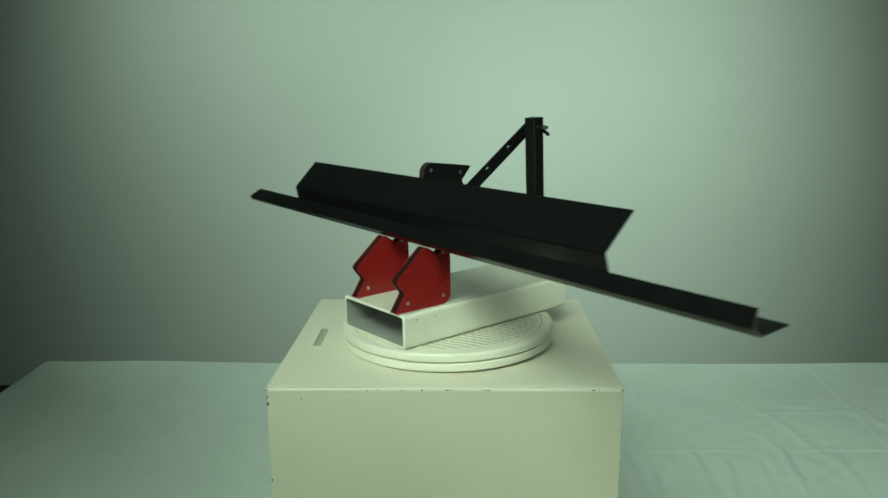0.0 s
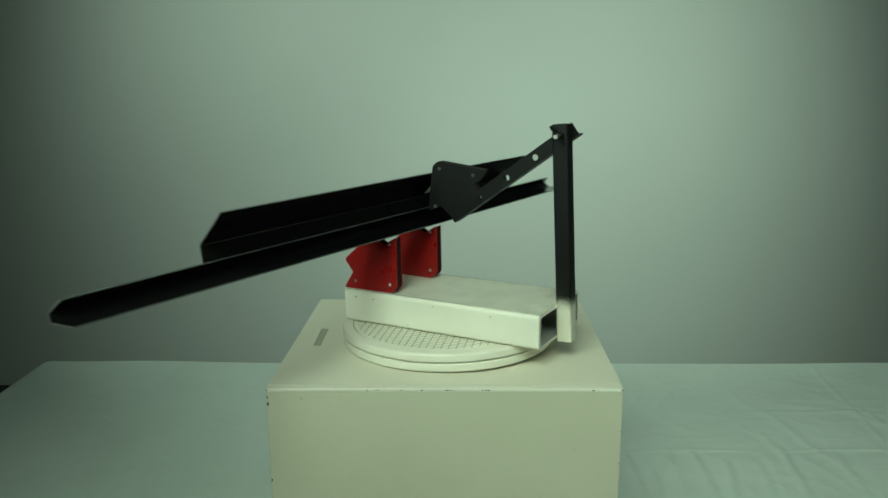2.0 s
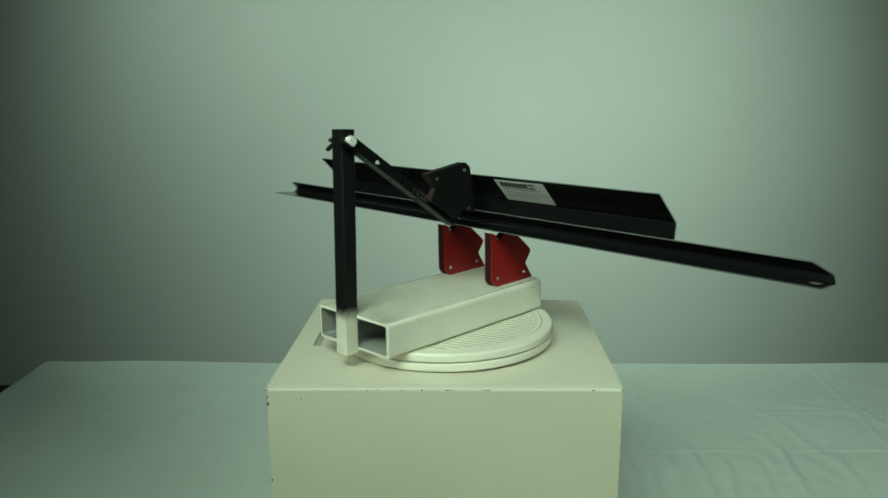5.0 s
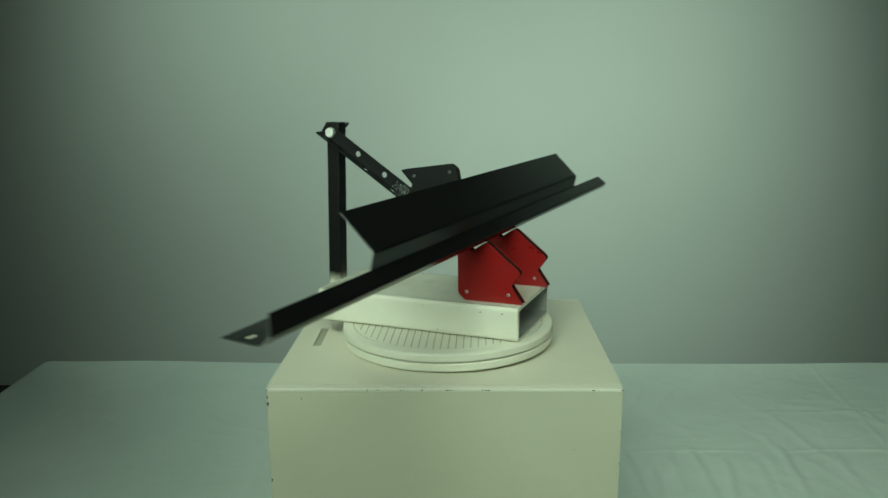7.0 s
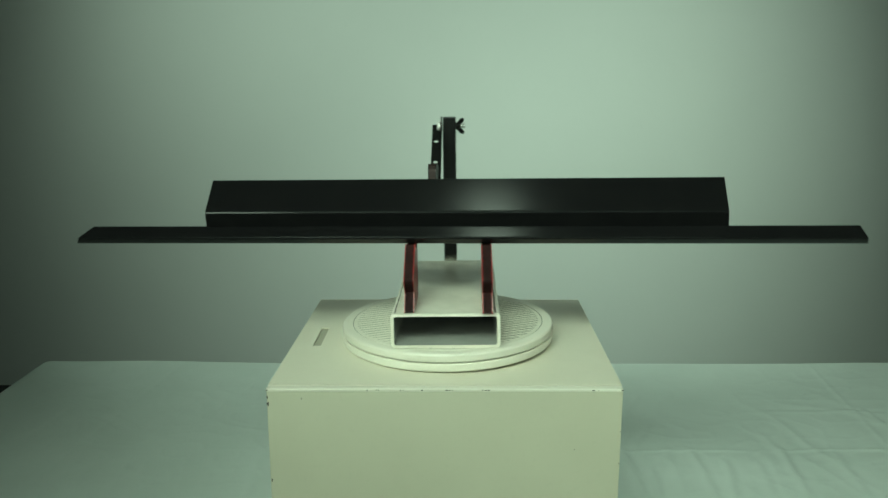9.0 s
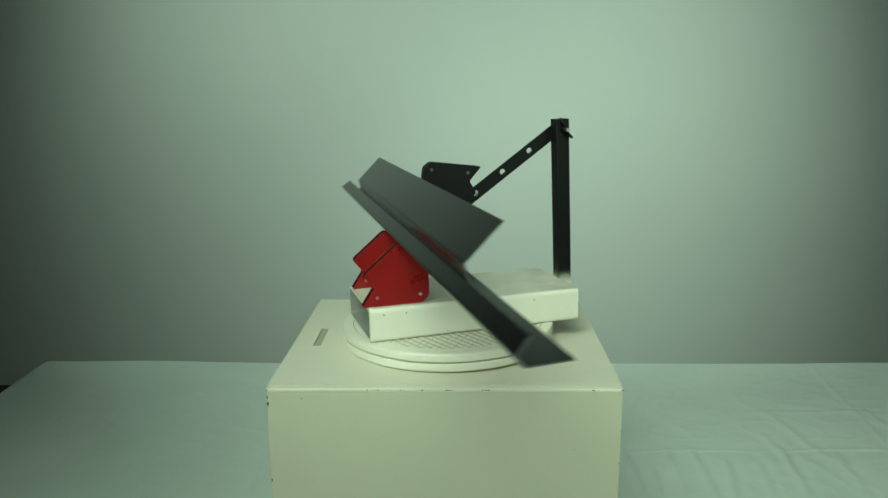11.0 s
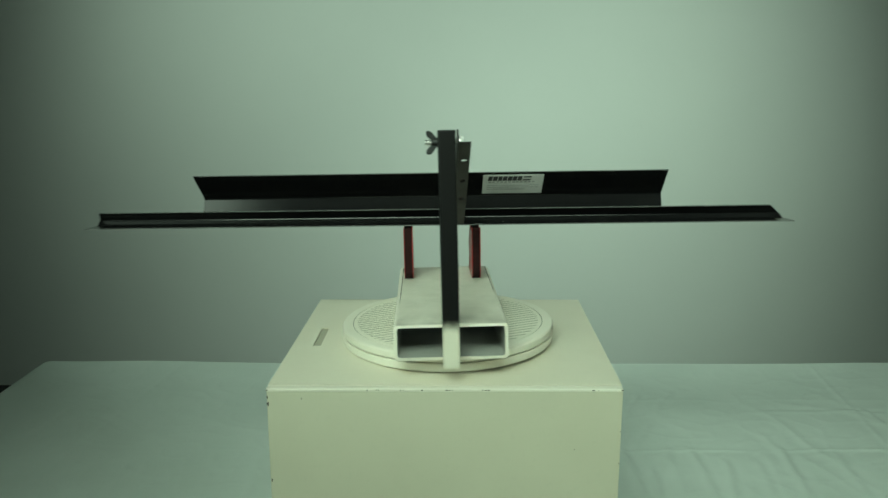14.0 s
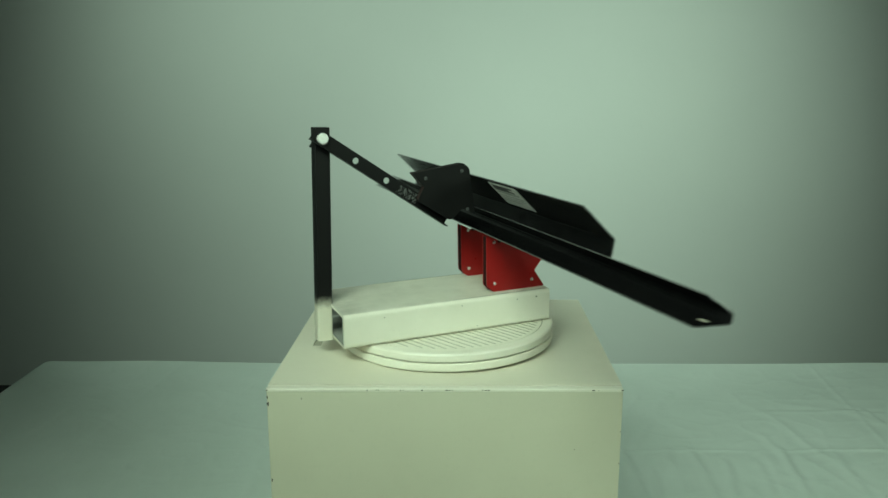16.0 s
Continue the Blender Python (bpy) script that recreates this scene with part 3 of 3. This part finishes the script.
        a = [nut.verts.new(along_x @ pose(0, 0, 0, 0, 0, 35) @ Vector((sgn * x, -0.0012, 0.0138 + z))) for x, z in wing]
        b = [nut.verts.new(along_x @ pose(0, 0, 0, 0, 0, 35) @ Vector((sgn * x, 0.0012, 0.0138 + z))) for x, z in wing]
        nut.faces.new(a)
        nut.faces.new(list(reversed(b)))
        for k in range(len(a)):
            q = (k + 1) % len(a)
            nut.faces.new((a[k], b[k], b[q], a[q]))
    part("wing_nut", nut, M_BLACK_MATT, bolt, "dark wing nut")
    return root


STAND = stand()

# ---- arrow-shaped welding magnets ----
ARROW = [(0.010, 0.0), (0.099, 0.0), (0.0815, 0.026), (0.0965, 0.0455), (0.0445, 0.0890), (0.0225, 0.0740), (0.0, 0.0870), (0.0, 0.010)]
RIVETS = [(0.0134, 0.0126), (0.077, 0.0126), (0.0126, 0.0765)]


def arrow_magnet(label, plate_mat, core_mat, place, x0, x1, size, rivet_mat):
    """place(u, v) turns the magnet's own legs into (y, z)."""
    root = thing("welding_magnet", label, "magnet")
    o = rounded([(u * size, v * size) for u, v in ARROW], [0.004, 0.003, 0.002, 0.006, 0.006, 0.002, 0.003, 0.004], 4)
    yz = [place(u, v) for u, v in o]
    core_o = [place(u * 0.985 + 0.0006, v * 0.985 + 0.0006) for u, v in o]
    t = 0.0013
    part("core", prism(core_o, x0 + t, x1 - t), core_mat, root, "dark magnet core")
    for a, b in ((x0, x0 + t), (x1 - t, x1)):
        bm = prism(yz, a, b)
        part("side_plate", bevel(bm, 0.0005, 1, 60), plate_mat, root)
    for u, v in RIVETS:
        y, z = place(u * size, v * size)
        for x, s in ((x0, -1), (x1, 1)):
            m = Matrix.Translation((x, y, z)) @ pose(0, 0, 0, 0, 90 * s, 0)
            bm = lathe([(0.0027, 0.0), (0.0026, 0.0005), (0.0022, 0.0008), (0.0017, 0.0008), (0.0014, 0.0002), (0, 0.0002)], 18)
            bmesh.ops.transform(bm, matrix=m, verts=bm.verts)
            part("rivet", bm, rivet_mat, root, "small tube rivet")
    return root


def upright(u, v):
    return -0.0482 - u, TZ + 0.0002 + v


def upright_near(u, v):
    return -0.0415 - u, TZ + 0.0002 + v


def leaning(u, v):
    c, s = math.cos(radians(7.5)), math.sin(radians(7.5))
    return -0.0278 + c * u - s * v, 0.2462 - s * u - c * v


MAGNETS = [
    arrow_magnet("red enamelled arrow-shaped welding magnet standing on the tube", M_RED, M_CORE, upright, 0.0525, 0.0668, 1.0, M_STEEL),
    arrow_magnet("red enamelled arrow-shaped welding magnet standing on the tube", M_RED, M_CORE, upright_near, -0.0558, -0.0418, 1.0, M_STEEL),
    arrow_magnet("black arrow-shaped welding magnet clamping the panel to the brace", M_BLACK_MATT, M_CORE_RED, leaning, -0.0242, -0.0122, 0.92, M_STEEL_DARK),
]
for m in MAGNETS[:2]:
    tagged(m, group="magnets under the panel")

# ---- the folded sheet-metal panel ----
SKEW = -0.056


def panel():
    root = thing("rocker_panel", "long folded black powder-coated sheet-metal panel resting on red magnets", "car panel")

    def sheet(sections, thick):
        """sections: (x start, x end, y, z) along the fold; gives a thin bent sheet."""
        bm = bmesh.new()
        pts = [Vector((y, z)) for _, _, y, z in sections]
        normals = []
        for k in range(len(pts)):
            a = (pts[k] - pts[k - 1]).normalized() if k else (pts[1] - pts[0]).normalized()
            b = (pts[k + 1] - pts[k]).normalized() if k < len(pts) - 1 else a
            d = (a + b).normalized()
            normals.append(Vector((-d.y, d.x)))
        cols = 24
        faces = []
        for side in (-0.5, 0.5):
            rows = []
            for (xa, xb, y, z), nrm in zip(sections, normals):
                row = []
                for c in range(cols + 1):
                    x = xa + (xb - xa) * c / cols
                    row.append(bm.verts.new((x, y + nrm.x * thick * side + SKEW * x, z + nrm.y * thick * side)))
                rows.append(row)
            faces.append(rows)
            for r in range(len(rows) - 1):
                for c in range(cols):
                    bm.faces.new((rows[r][c], rows[r][c + 1], rows[r + 1][c + 1], rows[r + 1][c]))
        a, b = faces
        nr = len(sections)
        for r in range(nr - 1):
            for c in (0, cols):
                bm.faces.new((a[r][c], b[r][c], b[r + 1][c], a[r + 1][c])).material_index = 1
        for r in (0, nr - 1):
            for c in range(cols):
                bm.faces.new((a[r][c], b[r][c], b[r][c + 1], a[r][c + 1])).material_index = 1
        return bm

    def fold(points, r=0.0025, steps=3):
        """Rounds the inner folds of (xa, xb, y, z) points."""
        out = [points[0]]
        for p, q, s in zip(points, points[1:], points[2:]):
            v, a, b = Vector(q), Vector(p), Vector(s)
            da = (Vector(p[2:]) - Vector(q[2:])).length
            db = (Vector(s[2:]) - Vector(q[2:])).length
            p0, p1 = v.lerp(a, min(0.45, r / da)), v.lerp(b, min(0.45, r / db))
            for k in range(steps + 1):
                t = k / steps
                out.append(tuple((1 - t) ** 2 * p0 + 2 * t * (1 - t) * v + t * t * p1))
        return out + [points[-1]]

    T = 0.0016
    upper = fold([(-0.3465, 0.396, -0.0415, 0.2242), (-0.3485, 0.392, -0.0830, 0.1825), (-0.3490, 0.394, -0.0785, 0.1618)])
    part("upper_panel", sheet(upper, T), (M_BLACK, M_EDGE), root, "bent upper panel", smooth=False)
    rail = fold([(-0.522, 0.568, -0.0778, 0.1612), (-0.541, 0.573, -0.0930, 0.1468), (-0.546, 0.576, -0.0860, 0.1382), (-0.545, 0.580, -0.0430, 0.1412)])
    rail_ob = part("rail", sheet(rail, T), (M_BLACK, M_EDGE), root, "folded lower rail")
    # Pale patch added for the bright ground seen through the slot.
    bm = bmesh.new()
    slot = rounded([(-0.008, -0.0016), (0.003, -0.0036), (0.008, 0.0016), (-0.003, 0.0036)], 0.0024, 6)
    d = Vector((0.043, 0.0030)).normalized()
    for sgn in (1, -1):
        f = [bm.verts.new((-0.531 + u, -0.0655 + d.x * v - d.y * 0.0011 * sgn + SKEW * -0.533, 0.13965 + d.y * v + d.x * 0.0011 * sgn)) for u, v in slot]
        bm.faces.new(f)
    part("slot", bm, M_SLOT, rail_ob, "pale patch standing in for an open slot")

    # printed label on the back of the upper panel
    a, b = Vector((-0.0415, 0.2242)), Vector((-0.0830, 0.1825))
    down = (b - a).normalized()
    out = Vector((-down.y, down.x))
    if out.x < 0:
        out = -out

    def on_back(x, w, lift):
        p = a + down * w + out * (T / 2 + lift)
        return (x, p.x + SKEW * x, p.y)

    def patch(x0, x1, w0, w1, lift, slant=0.0, bm=None):
        bm = bm or bmesh.new()
        lo = [bm.verts.new(on_back(x, w, 0.0001)) for x, w in ((x0, w0), (x1, w0), (x1 + slant, w1), (x0 + slant, w1))]
        hi = [bm.verts.new(on_back(x, w, lift)) for x, w in ((x0, w0), (x1, w0), (x1 + slant, w1), (x0 + slant, w1))]
        bm.faces.new(hi)
        for k in range(4):
            q = (k + 1) % 4
            bm.faces.new((lo[k], hi[k], hi[q], lo[q]))
        return bm

    label = part("label", patch(-0.0610, -0.1560, 0.0055, 0.0530, 0.0004), M_LABEL, root, "white printed paper label")
    bm = bmesh.new()
    x = -0.0700
    for w in (0.0078, 0.0078, 0.0075, 0.0078, 0.0078, 0.0075, 0.0078):
        patch(x, x - w + 0.0012, 0.0095, 0.0200, 0.0007, 0.0015, bm)
        x -= w
    patch(x - 0.001, x - 0.013, 0.0095, 0.0125, 0.0007, 0.001, bm)
    patch(x - 0.000, x - 0.012, 0.0170, 0.0200, 0.0007, 0.001, bm)
    part("printed_mark", bm, M_INK, label, "dark printed bars")
    bm = bmesh.new()
    x = -0.0700
    for k in range(12):
        patch(x, x - 0.0042, 0.0222, 0.0250, 0.0007, 0.0, bm)
        x -= 0.0062
    for w in (0.031, 0.036, 0.041):
        patch(-0.068, -0.149 + (0.02 if w > 0.04 else 0), w, w + 0.0012, 0.0007, 0.0, bm)
    part("small_print", bm, M_INK_GREY, label, "grey printed bars")
    return root


PANEL = panel()


def motions():
    """All that turns with the plate of the turntable."""
    for ob in (STAND, PANEL, *MAGNETS):
        walk(ob, [(t, turned(t)) for t in TURN_ROWS])
    walk(PLATE, [(t, pose(0, 0, 0, 0, 0, angle(t))) for t in TURN_ROWS])


motions()
